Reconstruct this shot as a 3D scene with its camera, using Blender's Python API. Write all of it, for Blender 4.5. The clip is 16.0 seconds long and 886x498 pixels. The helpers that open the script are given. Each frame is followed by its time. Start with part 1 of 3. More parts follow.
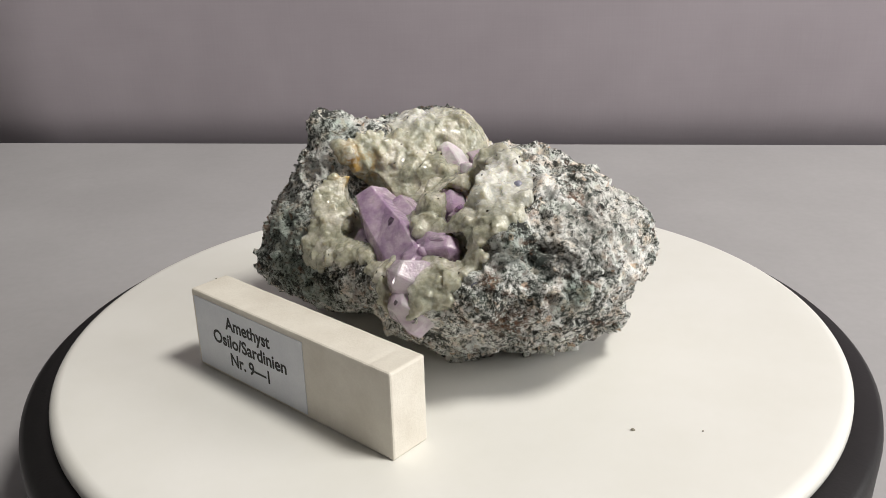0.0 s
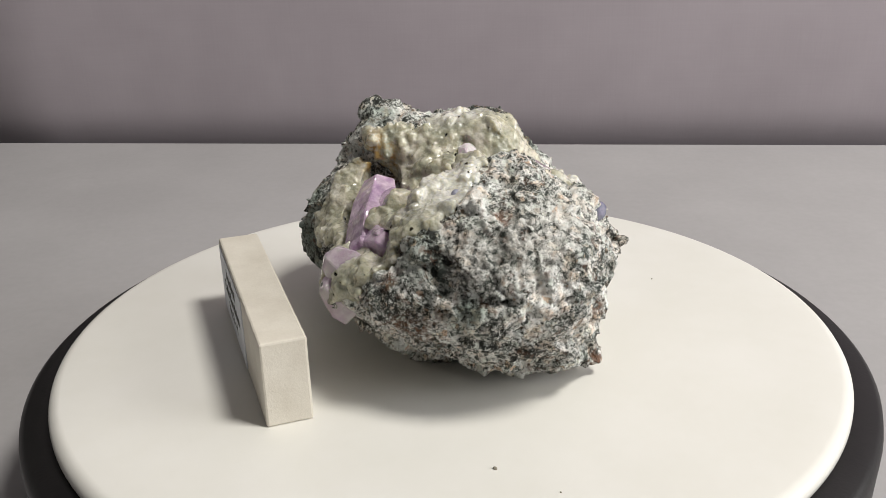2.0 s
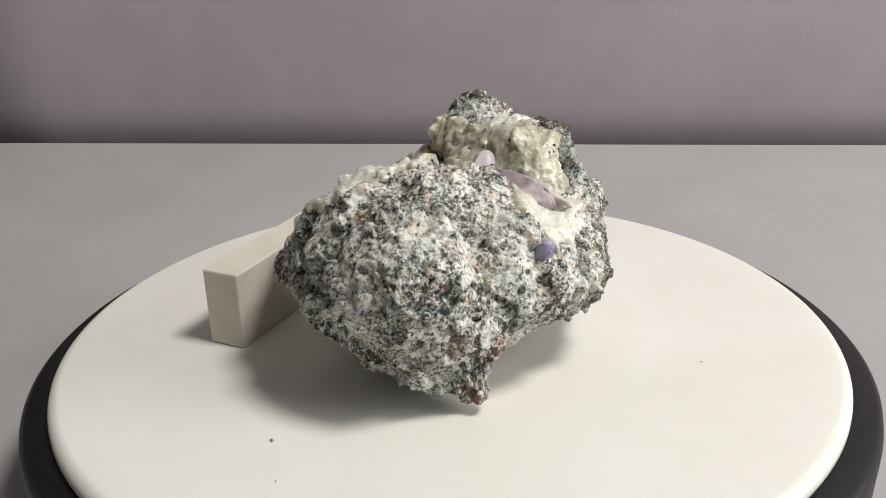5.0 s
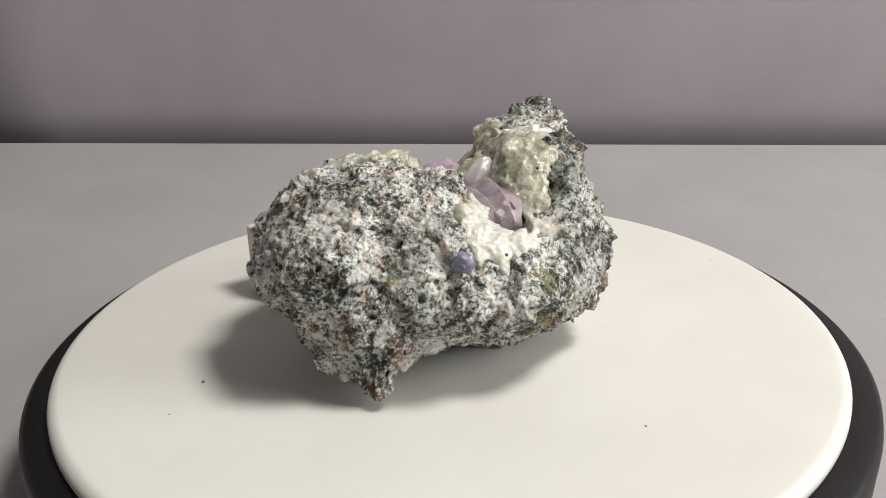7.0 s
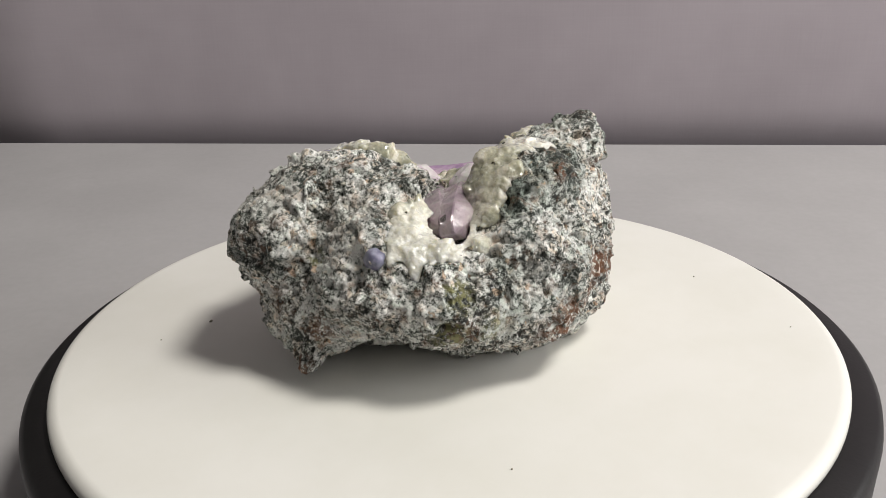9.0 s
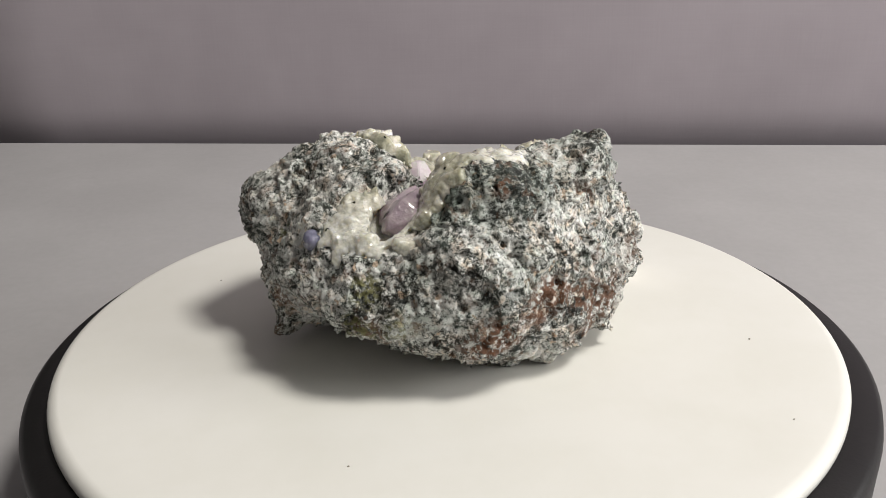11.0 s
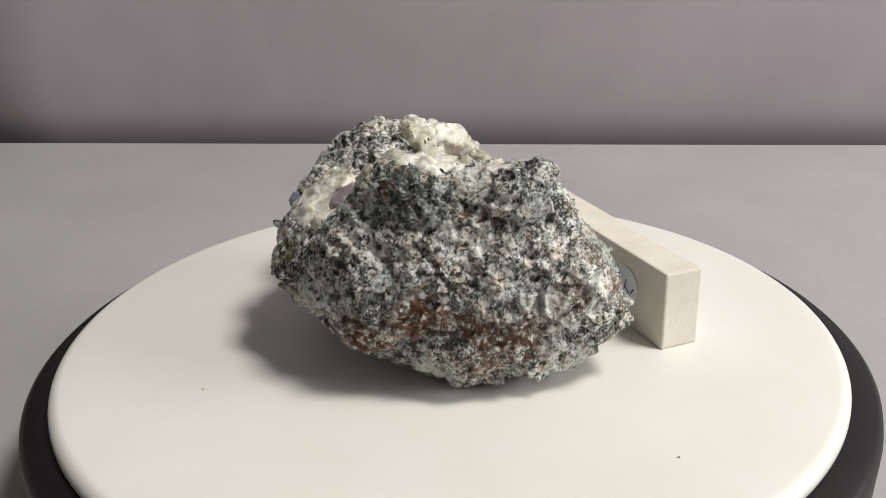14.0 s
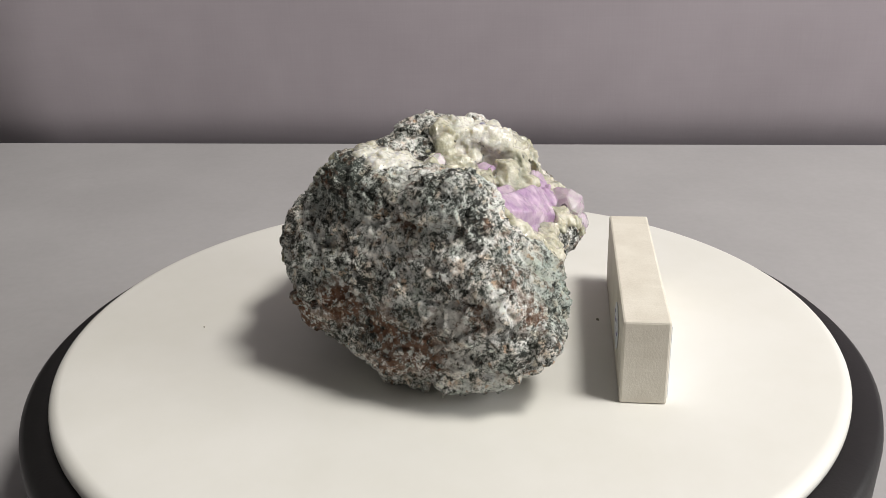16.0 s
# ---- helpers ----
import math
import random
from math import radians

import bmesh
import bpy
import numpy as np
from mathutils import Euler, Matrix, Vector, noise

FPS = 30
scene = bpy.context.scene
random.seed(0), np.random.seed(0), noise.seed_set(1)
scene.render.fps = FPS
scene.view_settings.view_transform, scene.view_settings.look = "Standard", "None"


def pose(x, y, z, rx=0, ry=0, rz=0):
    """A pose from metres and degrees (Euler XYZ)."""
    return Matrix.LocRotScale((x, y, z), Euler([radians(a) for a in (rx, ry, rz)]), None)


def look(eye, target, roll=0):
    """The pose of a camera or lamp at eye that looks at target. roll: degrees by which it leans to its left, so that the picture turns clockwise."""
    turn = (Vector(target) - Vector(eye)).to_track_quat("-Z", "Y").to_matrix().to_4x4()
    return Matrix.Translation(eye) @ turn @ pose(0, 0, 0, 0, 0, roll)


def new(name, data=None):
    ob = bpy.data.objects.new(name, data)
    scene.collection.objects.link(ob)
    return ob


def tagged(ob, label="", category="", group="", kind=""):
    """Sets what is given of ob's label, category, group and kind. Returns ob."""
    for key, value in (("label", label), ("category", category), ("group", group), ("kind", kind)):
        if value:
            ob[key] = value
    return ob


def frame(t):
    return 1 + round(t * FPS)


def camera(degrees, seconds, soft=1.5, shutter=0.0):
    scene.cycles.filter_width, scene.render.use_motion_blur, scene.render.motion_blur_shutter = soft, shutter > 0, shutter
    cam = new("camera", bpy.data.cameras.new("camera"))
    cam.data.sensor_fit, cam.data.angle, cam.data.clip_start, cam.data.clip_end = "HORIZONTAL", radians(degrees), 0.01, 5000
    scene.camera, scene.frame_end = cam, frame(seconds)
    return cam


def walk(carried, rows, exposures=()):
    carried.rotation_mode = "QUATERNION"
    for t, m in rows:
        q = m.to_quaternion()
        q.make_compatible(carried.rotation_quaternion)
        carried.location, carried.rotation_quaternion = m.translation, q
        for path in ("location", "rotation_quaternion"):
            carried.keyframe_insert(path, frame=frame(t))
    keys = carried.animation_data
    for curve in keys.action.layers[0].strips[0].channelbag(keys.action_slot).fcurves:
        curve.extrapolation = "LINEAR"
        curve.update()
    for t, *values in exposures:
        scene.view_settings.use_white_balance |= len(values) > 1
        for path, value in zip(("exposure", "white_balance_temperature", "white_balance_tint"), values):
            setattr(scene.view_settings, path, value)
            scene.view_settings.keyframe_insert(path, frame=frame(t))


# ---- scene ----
# A mineral specimen and its name block on a slowly turning display stand.
TURN_RATE = 14.740      # degrees a second, clockwise seen from above
cam = camera(50.74, 16.0, soft=0.8)
EYE = pose(0, -0.22149, 0.11302, 67.6698, 0, 0.1878) @ pose(0, 0, 0, 0, 0, -1.5316)
walk(cam, [(0, EYE), (16.0, EYE)])

# ---- light: a ceiling lamp, and an added broad side light out of view ----
world = bpy.data.worlds.new("world")
scene.world = world
world.use_nodes = True
wn = world.node_tree.nodes
wn["Background"].inputs[0].default_value = (0.75, 0.82, 0.95, 1)
wn["Background"].inputs[1].default_value = 0.6


def area_lamp(name, eye, target, size, power, colour, shape="DISK"):
    data = bpy.data.lights.new(name, "AREA")
    data.shape, data.size, data.energy, data.color = shape, size, power, colour
    lamp = new(name, data)
    lamp.matrix_world = look(eye, target)
    return lamp


area_lamp("ceiling_lamp_light", (0.60, -0.25, 1.25), (0, 0, 0), 0.34, 15.8, (1.0, 0.965, 0.895))
# Added area light that brightens right-facing sides; the room has no window.
area_lamp("side_light", (1.44, -0.34, 0.55), (0, 0, 0.02), 0.9, 17.4, (1.0, 0.985, 0.97), "SQUARE")
scene.view_settings.exposure = 0.02


# ---- materials ----
def material(name):
    m = bpy.data.materials.new(name)
    m.use_nodes = True
    return m, m.node_tree.nodes, m.node_tree.links, m.node_tree.nodes["Principled BSDF"]


def coords(n, l, scale=1000.0):
    """Object coordinates in millimetres."""
    tc = n.new("ShaderNodeTexCoord")
    mp = n.new("ShaderNodeMapping")
    mp.inputs["Scale"].default_value = (scale, scale, scale)
    l.new(tc.outputs["Object"], mp.inputs["Vector"])
    return mp.outputs["Vector"]


def noise_tex(n, l, vec, scale, detail=4, rough=0.6):
    t = n.new("ShaderNodeTexNoise")
    t.inputs["Scale"].default_value, t.inputs["Detail"].default_value, t.inputs["Roughness"].default_value = scale, detail, rough
    l.new(vec, t.inputs["Vector"])
    return t.outputs["Fac"]


def ramp(n, l, fac, stops, mode="LINEAR"):
    r = n.new("ShaderNodeValToRGB")
    r.color_ramp.interpolation = mode
    e = r.color_ramp.elements
    while len(e) < len(stops):
        e.new(0.5)
    for el, (p, c) in zip(e, stops):
        el.position = p
        el.color = (*c, 1) if len(c) == 3 else c
    l.new(fac, r.inputs["Fac"])
    return r.outputs["Color"]


def mix(n, l, fac, a, b, mode="MIX"):
    x = n.new("ShaderNodeMix")
    x.data_type, x.blend_type = "RGBA", mode
    for sock, v in ((x.inputs[0], fac), (x.inputs[6], a), (x.inputs[7], b)):
        if isinstance(v, (int, float)):
            sock.default_value = v
        elif isinstance(v, tuple):
            sock.default_value = (*v, 1)
        else:
            l.new(v, sock)
    return x.outputs[2]


def bump(n, l, height, strength, distance, bsdf):
    b = n.new("ShaderNodeBump")
    b.inputs["Strength"].default_value, b.inputs["Distance"].default_value = strength, distance
    l.new(height, b.inputs["Height"])
    l.new(b.outputs["Normal"], bsdf.inputs["Normal"])


def plain_noise(name, c1, c2, scale, rough, grain=None, bump_at=0.0, spec=0.5):
    m, n, l, b = material(name)
    v = coords(n, l)
    f = noise_tex(n, l, v, scale, 5)
    col = ramp(n, l, f, [(0.35, c1), (0.65, c2)])
    if grain:
        g = noise_tex(n, l, v, grain, 2)
        col = mix(n, l, 0.06, col, ramp(n, l, g, [(0.3, (0.3, 0.3, 0.3)), (0.7, (1, 1, 1))]), "MULTIPLY")
    l.new(col, b.inputs["Base Color"])
    b.inputs["Roughness"].default_value = rough
    b.inputs["Specular IOR Level"].default_value = spec
    if bump_at:
        bump(n, l, noise_tex(n, l, v, grain or scale, 4), 0.5, bump_at, b)
    return m


def position_glow(n, l, vec, centre, radius):
    """1 near a place of the stone, 0 away from it, with an uneven border."""
    d = n.new("ShaderNodeVectorMath")
    d.operation = "DISTANCE"
    l.new(vec, d.inputs[0])
    d.inputs[1].default_value = centre
    m = n.new("ShaderNodeMapRange")
    m.inputs["From Min"].default_value, m.inputs["From Max"].default_value = radius, radius * 0.45
    l.new(d.outputs["Value"], m.inputs["Value"])
    return m.outputs["Result"]


def times(n, l, a, b):
    m = n.new("ShaderNodeMath")
    m.operation, m.use_clamp = "MULTIPLY", True
    for sock, v in ((m.inputs[0], a), (m.inputs[1], b)):
        if isinstance(v, (int, float)):
            sock.default_value = v
        else:
            l.new(v, sock)
    return m.outputs[0]


def rock_material():
    m, n, l, b = material("altered_volcanic_rock")
    v = coords(n, l)
    warp = n.new("ShaderNodeTexNoise")
    warp.inputs["Scale"].default_value, warp.inputs["Detail"].default_value = 0.9, 3
    l.new(v, warp.inputs["Vector"])
    wv = n.new("ShaderNodeVectorMath")
    wv.operation = "MULTIPLY_ADD"
    l.new(warp.outputs["Color"], wv.inputs[0])
    wv.inputs[1].default_value = (1.6, 1.6, 1.6)
    l.new(v, wv.inputs[2])
    vo = n.new("ShaderNodeTexVoronoi")
    vo.inputs["Scale"].default_value, vo.inputs["Randomness"].default_value = 0.8, 1.0
    l.new(wv.outputs[0], vo.inputs["Vector"])
    sep = n.new("ShaderNodeSeparateColor")
    l.new(vo.outputs["Color"], sep.inputs[0])
    patch = noise_tex(n, l, v, 0.09, 5, 0.65)
    blot = noise_tex(n, l, wv.outputs[0], 0.6, 6, 0.66)
    fine = noise_tex(n, l, v, 1.3, 4, 0.7)
    micro = noise_tex(n, l, v, 3.2, 4, 0.7)
    value = None
    for fac, weight, shift in ((sep.outputs[0], 0.30, 0.425), (patch, 1.5, -0.75), (blot, 1.45, -0.725), (fine, 1.5, -0.75), (micro, 1.15, -0.575)):
        ma = n.new("ShaderNodeMath")
        ma.operation = "MULTIPLY_ADD"
        l.new(fac, ma.inputs[0])
        ma.inputs[1].default_value, ma.inputs[2].default_value = weight, shift
        if value is not None:
            ad = n.new("ShaderNodeMath")
            ad.operation = "ADD"
            l.new(value, ad.inputs[0])
            l.new(ma.outputs[0], ad.inputs[1])
            value = ad.outputs[0]
        else:
            value = ma.outputs[0]
    col = ramp(n, l, value, [(0.24, (0.012, 0.013, 0.011)), (0.40, (0.085, 0.09, 0.08)), (0.50, (0.28, 0.285, 0.265)), (0.60, (0.53, 0.53, 0.51)), (0.80, (0.82, 0.81, 0.785))])
    # Grain edges painted darker, as shade in the crevices between grains.
    gap = n.new("ShaderNodeTexVoronoi")
    gap.feature = "DISTANCE_TO_EDGE"
    gap.inputs["Scale"].default_value, gap.inputs["Randomness"].default_value = 0.8, 1.0
    l.new(wv.outputs[0], gap.inputs["Vector"])
    col = mix(n, l, 0.18, col, ramp(n, l, gap.outputs["Distance"], [(0.0, (0.25, 0.25, 0.23)), (0.08, (0.85, 0.85, 0.84)), (0.2, (1.12, 1.12, 1.10))]), "MULTIPLY")
    col = mix(n, l, 0.7, col, ramp(n, l, sep.outputs[1], [(0.0, (0.80, 0.52, 0.32)), (0.012, (1.0, 0.90, 0.78)), (0.09, (1, 1, 1)), (0.74, (0.93, 0.98, 0.94)), (0.84, (0.98, 0.98, 1.0))], "CONSTANT"), "MULTIPLY")
    tint = noise_tex(n, l, v, 0.28, 4, 0.6)
    col = mix(n, l, 0.55, col, ramp(n, l, tint, [(0.36, (0.93, 1.0, 0.96)), (0.5, (1, 1, 1)), (0.58, (1.0, 0.93, 0.85)), (0.68, (0.9, 0.66, 0.48))]), "MULTIPLY")
    # larger zones: dark green chlorite with some shade painted in, rust, olive clay
    big = noise_tex(n, l, v, 0.11, 4, 0.6)
    col = mix(n, l, ramp(n, l, big, [(0.5, (0, 0, 0)), (0.64, (0.5, 0.5, 0.5))]), col, mix(n, l, 0.6, col, (0.07, 0.10, 0.085)))
    # Some of these darken pits and the turned-away side, as shade in the colour.
    for centre, radius, amount in (((-41.7, -0.9, 28.1), 15, 0.8), ((-34.3, -9.2, 16.9), 14, 0.85), ((-26.9, 13.6, 51.4), 8, 0.6), ((5.7, 29.4, 49.2), 9, 0.38), ((1.1, 34.7, 40.1), 6, 0.25), ((1.1, 33.1, 48.5), 9, 0.4), ((19.6, 35.3, 21.9), 9, 0.4), ((-7.5, 32.5, 47.5), 9, 0.35), ((-14.5, 28.8, 48.2), 10, 0.4), ((-32, 23.1, 47.4), 10, 0.35), ((-6.3, 37.9, 29.5), 9, 0.33), ((10.6, 28.9, 43.1), 6, 0.8), ((9.4, 14.8, 42.7), 8, 0.7), ((8.2, 28.2, 46.6), 5, 0.8), ((17.3, 34.8, 32.9), 6, 0.5), ((16.2, -36.9, 38.8), 7, 0.6), ((2.9, -33.5, 33.7), 7, 0.6), ((29.3, -40.1, 30.4), 4, 0.8), ((28.6, -40.3, 28), 5, 0.7)):
        zone = times(n, l, position_glow(n, l, wv.outputs[0], centre, radius), amount)
        col = mix(n, l, zone, col, mix(n, l, 0.85, col, (0.28, 0.36, 0.32), "MULTIPLY"))
    rust_n = noise_tex(n, l, v, 0.33, 5, 0.65)
    rust_mask = ramp(n, l, rust_n, [(0.57, (0, 0, 0)), (0.63, (1, 1, 1))])
    rm = ramp(n, l, noise_tex(n, l, v, 0.6, 4, 0.7), [(0.46, (0, 0, 0)), (0.53, (1, 1, 1))])
    om = ramp(n, l, noise_tex(n, l, v, 0.7, 4, 0.7), [(0.47, (0, 0, 0)), (0.57, (1, 1, 1))])
    rust_col = mix(n, l, noise_tex(n, l, v, 1.1, 3), (0.04, 0.017, 0.011), (0.21, 0.09, 0.038))
    col = mix(n, l, times(n, l, rust_mask, 0.5), col, rust_col)
    for centre, radius, amount in (((1.7, 39.9, 16.9), 7.2, 1), ((-1.4, 39.1, 14.5), 5.8, 0.9), ((-9.9, 37.8, 22.4), 7.2, 1), ((-13.5, 36.3, 23.8), 6.5, 1), ((-22.4, 33.1, 9.6), 6.5, 0.9), ((-21.3, 33.7, 21.4), 5.8, 0.8), ((-1.7, 33.5, 49.6), 3.2, 0.9), ((-24, 27.1, 44.5), 4.3, 0.8), ((-33.1, 27, 17.9), 7.2, 0.6), ((-23.6, 32.7, 19.4), 7.2, 0.9), ((-30.9, 28.3, 15.2), 7.2, 0.8), ((-43.1, 13.4, 33.3), 5.8, 0.6), ((5.9, 38.8, 13.9), 7.2, 0.9), ((28.4, 30.3, 20.1), 5.1, 0.9), ((4, 40, 17.3), 7.2, 0.6), ((45.1, -5.7, 5.5), 4.3, 0.9), ((42.2, 0.3, 17.1), 5.8, 0.8), ((44.9, -11, 21.3), 5.1, 0.6), ((29.8, -26.4, 45), 2.9, 1), ((43.1, -11.8, 39.6), 2.6, 0.9), ((13.5, -39.3, 20.1), 7.2, 0.8), ((9.8, -40.4, 32.2), 2.9, 0.9), ((-40.1, 21.9, 25.8), 5.8, 0.7), ((-46.9, 11.2, 25.8), 5.8, 0.8), ((-26.9, 31, 12.6), 8.7, 0.7), ((-8.5, 38.4, 22), 7.2, 0.8)):
        zone = position_glow(n, l, wv.outputs[0], centre, radius)
        col = mix(n, l, times(n, l, times(n, l, zone, rm), amount), col, rust_col)
    for centre, radius, amount in (((28.2, 28.1, 28), 4.5, 0.9), ((30.6, 28.5, 18.9), 6, 0.7), ((22.8, 34, 20.6), 5, 0.6), ((39.8, -2, 32.1), 3.2, 0.9), ((28.2, 28.4, 27.8), 4, 0.8), ((28.4, 28.8, 26.9), 5, 0.8), ((30.2, 29, 20.7), 5, 0.7)):
        zone = position_glow(n, l, wv.outputs[0], centre, radius)
        col = mix(n, l, times(n, l, times(n, l, zone, om), amount), col, mix(n, l, rust_n, (0.11, 0.12, 0.04), (0.30, 0.28, 0.13)))
    white = mix(n, l, fine, (0.42, 0.41, 0.38), (0.74, 0.72, 0.68))
    for centre, radius, amount in (((-35.8, 25.2, 24.2), 5, 0.8), ((-36.3, 24.7, 17), 5, 0.7), ((-37.1, 23.6, 13.8), 5, 0.6), ((40.8, -15.7, 42.1), 8, 0.5), ((28.7, -35, 39.5), 9, 0.5), ((35.9, -24.9, 43.5), 9, 0.4), ((12.5, 38, 29), 7, 0.45), ((38.2, -28.3, 40), 8, 0.5), ((34.6, 2.3, 40.2), 9, 0.4)):
        veil = times(n, l, position_glow(n, l, wv.outputs[0], centre, radius), ramp(n, l, blot, [(0.40, (0, 0, 0)), (0.55, (1, 1, 1))]))
        col = mix(n, l, times(n, l, veil, amount), col, white)
    l.new(col, b.inputs["Base Color"])
    b.inputs["Roughness"].default_value = 0.62
    b.inputs["Specular IOR Level"].default_value = 0.45
    hsum = mix(n, l, 0.45, fine, ramp(n, l, sep.outputs[2], [(0.0, (0, 0, 0)), (1.0, (1, 1, 1))]))
    bump(n, l, hsum, 0.9, 0.0009, b)
    return m


def glint_facets(n, l, vec, bsdf, scale, weight):
    """Tiny clear crystal faces, each turned its own way."""
    vo = n.new("ShaderNodeTexVoronoi")
    vo.inputs["Scale"].default_value = scale
    l.new(vec, vo.inputs["Vector"])
    off = n.new("ShaderNodeVectorMath")
    off.operation = "MULTIPLY_ADD"
    l.new(vo.outputs["Color"], off.inputs[0])
    off.inputs[1].default_value, off.inputs[2].default_value = (1.9, 1.9, 1.9), (-0.95, -0.95, -0.95)
    geo = n.new("ShaderNodeNewGeometry")
    add = n.new("ShaderNodeVectorMath")
    l.new(off.outputs[0], add.inputs[0])
    l.new(geo.outputs["Normal"], add.inputs[1])
    unit = n.new("ShaderNodeVectorMath")
    unit.operation = "NORMALIZE"
    l.new(add.outputs[0], unit.inputs[0])
    l.new(unit.outputs[0], bsdf.inputs["Coat Normal"])
    bsdf.inputs["Coat Weight"].default_value = weight
    bsdf.inputs["Coat Roughness"].default_value = 0.04
    bsdf.inputs["Coat IOR"].default_value = 1.6


def quartz_material():
    m, n, l, b = material("drusy_quartz")
    v = coords(n, l)
    f = noise_tex(n, l, v, 0.19, 5, 0.62)
    col = ramp(n, l, f, [(0.36, (0.34, 0.345, 0.265)), (0.5, (0.50, 0.485, 0.375)), (0.62, (0.69, 0.655, 0.56))])
    stain = position_glow(n, l, v, (-22, 5, 43), 8)
    col = mix(n, l, times(n, l, stain, ramp(n, l, noise_tex(n, l, v, 0.4, 4), [(0.42, (0, 0, 0)), (0.6, (1, 1, 1))])), col, (0.42, 0.26, 0.07))
    for centre, radius in (((27, 21, 35), 16), ((14, -22, 48), 14), ((-9, 22, 54), 12)):
        col = mix(n, l, times(n, l, position_glow(n, l, v, centre, radius), 0.8), col, (0.82, 0.81, 0.75))
    col = mix(n, l, 0.3, col, ramp(n, l, noise_tex(n, l, v, 1.3, 4), [(0.35, (0.45, 0.45, 0.4)), (0.6, (1, 1, 1))]), "MULTIPLY")
    l.new(col, b.inputs["Base Color"])
    b.inputs["Roughness"].default_value = 0.2
    b.inputs["Subsurface Weight"].default_value = 0.6
    b.inputs["Subsurface Radius"].default_value = (0.0030, 0.0027, 0.0019)
    glint_facets(n, l, v, b, 1.15, 1.0)
    b.inputs["Subsurface Scale"].default_value = 1.0
    vo = n.new("ShaderNodeTexVoronoi")
    vo.inputs["Scale"].default_value = 1.5
    l.new(v, vo.inputs["Vector"])
    bump(n, l, mix(n, l, 0.4, vo.outputs["Distance"], noise_tex(n, l, v, 2.0, 4, 0.7)), 0.35, 0.0004, b)
    return m


def amethyst_material(name, pale, deep, rough=0.16, clear=0.35):
    m, n, l, b = material(name)
    v = coords(n, l)
    f = noise_tex(n, l, v, 0.22, 4, 0.6)
    l.new(ramp(n, l, f, [(0.38, deep), (0.62, pale)]), b.inputs["Base Color"])
    b.inputs["Roughness"].default_value = rough
    b.inputs["Transmission Weight"].default_value = clear
    b.inputs["Subsurface Weight"].default_value = 0.4
    b.inputs["Subsurface Radius"].default_value = (0.003, 0.002, 0.003)
    b.inputs["Subsurface Scale"].default_value = 1.0
    b.inputs["IOR"].default_value = 1.54
    glint_facets(n, l, v, b, 0.55, 0.7)
    bump(n, l, noise_tex(n, l, v, 0.9, 4, 0.6), 0.4, 0.0006, b)
    return m


ROCK = rock_material()
QUARTZ = quartz_material()
AMETHYST = amethyst_material("amethyst", (0.73, 0.57, 0.71), (0.45, 0.30, 0.48), 0.12, 0.15)
AMETHYST_PALE = amethyst_material("pale_amethyst", (0.86, 0.77, 0.82), (0.72, 0.58, 0.70), 0.1)
AMETHYST_GREY = amethyst_material("smoky_amethyst", (0.64, 0.53, 0.57), (0.42, 0.33, 0.39), 0.14)
CLEAR = amethyst_material("clear_pink_quartz", (0.92, 0.86, 0.88), (0.84, 0.75, 0.80), 0.06, 0.2)
BLUE = amethyst_material("blue_chalcedony", (0.36, 0.36, 0.47), (0.14, 0.14, 0.22), 0.25, 0.1)
WHITE_PLASTIC = plain_noise("white_plastic", (0.735, 0.725, 0.68), (0.77, 0.76, 0.725), 0.03, 0.4)
BLACK_PLASTIC = plain_noise("black_plastic", (0.005, 0.0045, 0.005), (0.008, 0.007, 0.0075), 0.05, 0.42, 1.5, 0.0001, 0.35)
CHALK = plain_noise("cream_painted_wood", (0.66, 0.615, 0.535), (0.75, 0.71, 0.63), 0.09, 0.7, 1.8, 0.00015)
PAPER = plain_noise("label_paper", (0.70, 0.72, 0.77), (0.75, 0.77, 0.81), 0.2, 0.7, 2.0)
INK = plain_noise("black_ink", (0.012, 0.012, 0.014), (0.02, 0.02, 0.022), 0.5, 0.6)
BLUE_INK = plain_noise("blue_ink", (0.06, 0.05, 0.22), (0.09, 0.08, 0.30), 0.5, 0.6)
TABLE = plain_noise("pale_grey_tabletop", (0.36, 0.35, 0.357), (0.40, 0.39, 0.397), 0.012, 0.6, 0.3, 0.00005)
CRUMB = plain_noise("dark_grit", (0.16, 0.15, 0.12), (0.34, 0.31, 0.25), 2.0, 0.8)
PLASTER = plain_noise("pale_plaster", (0.28, 0.275, 0.27), (0.34, 0.335, 0.33), 0.003, 0.85, 0.2)


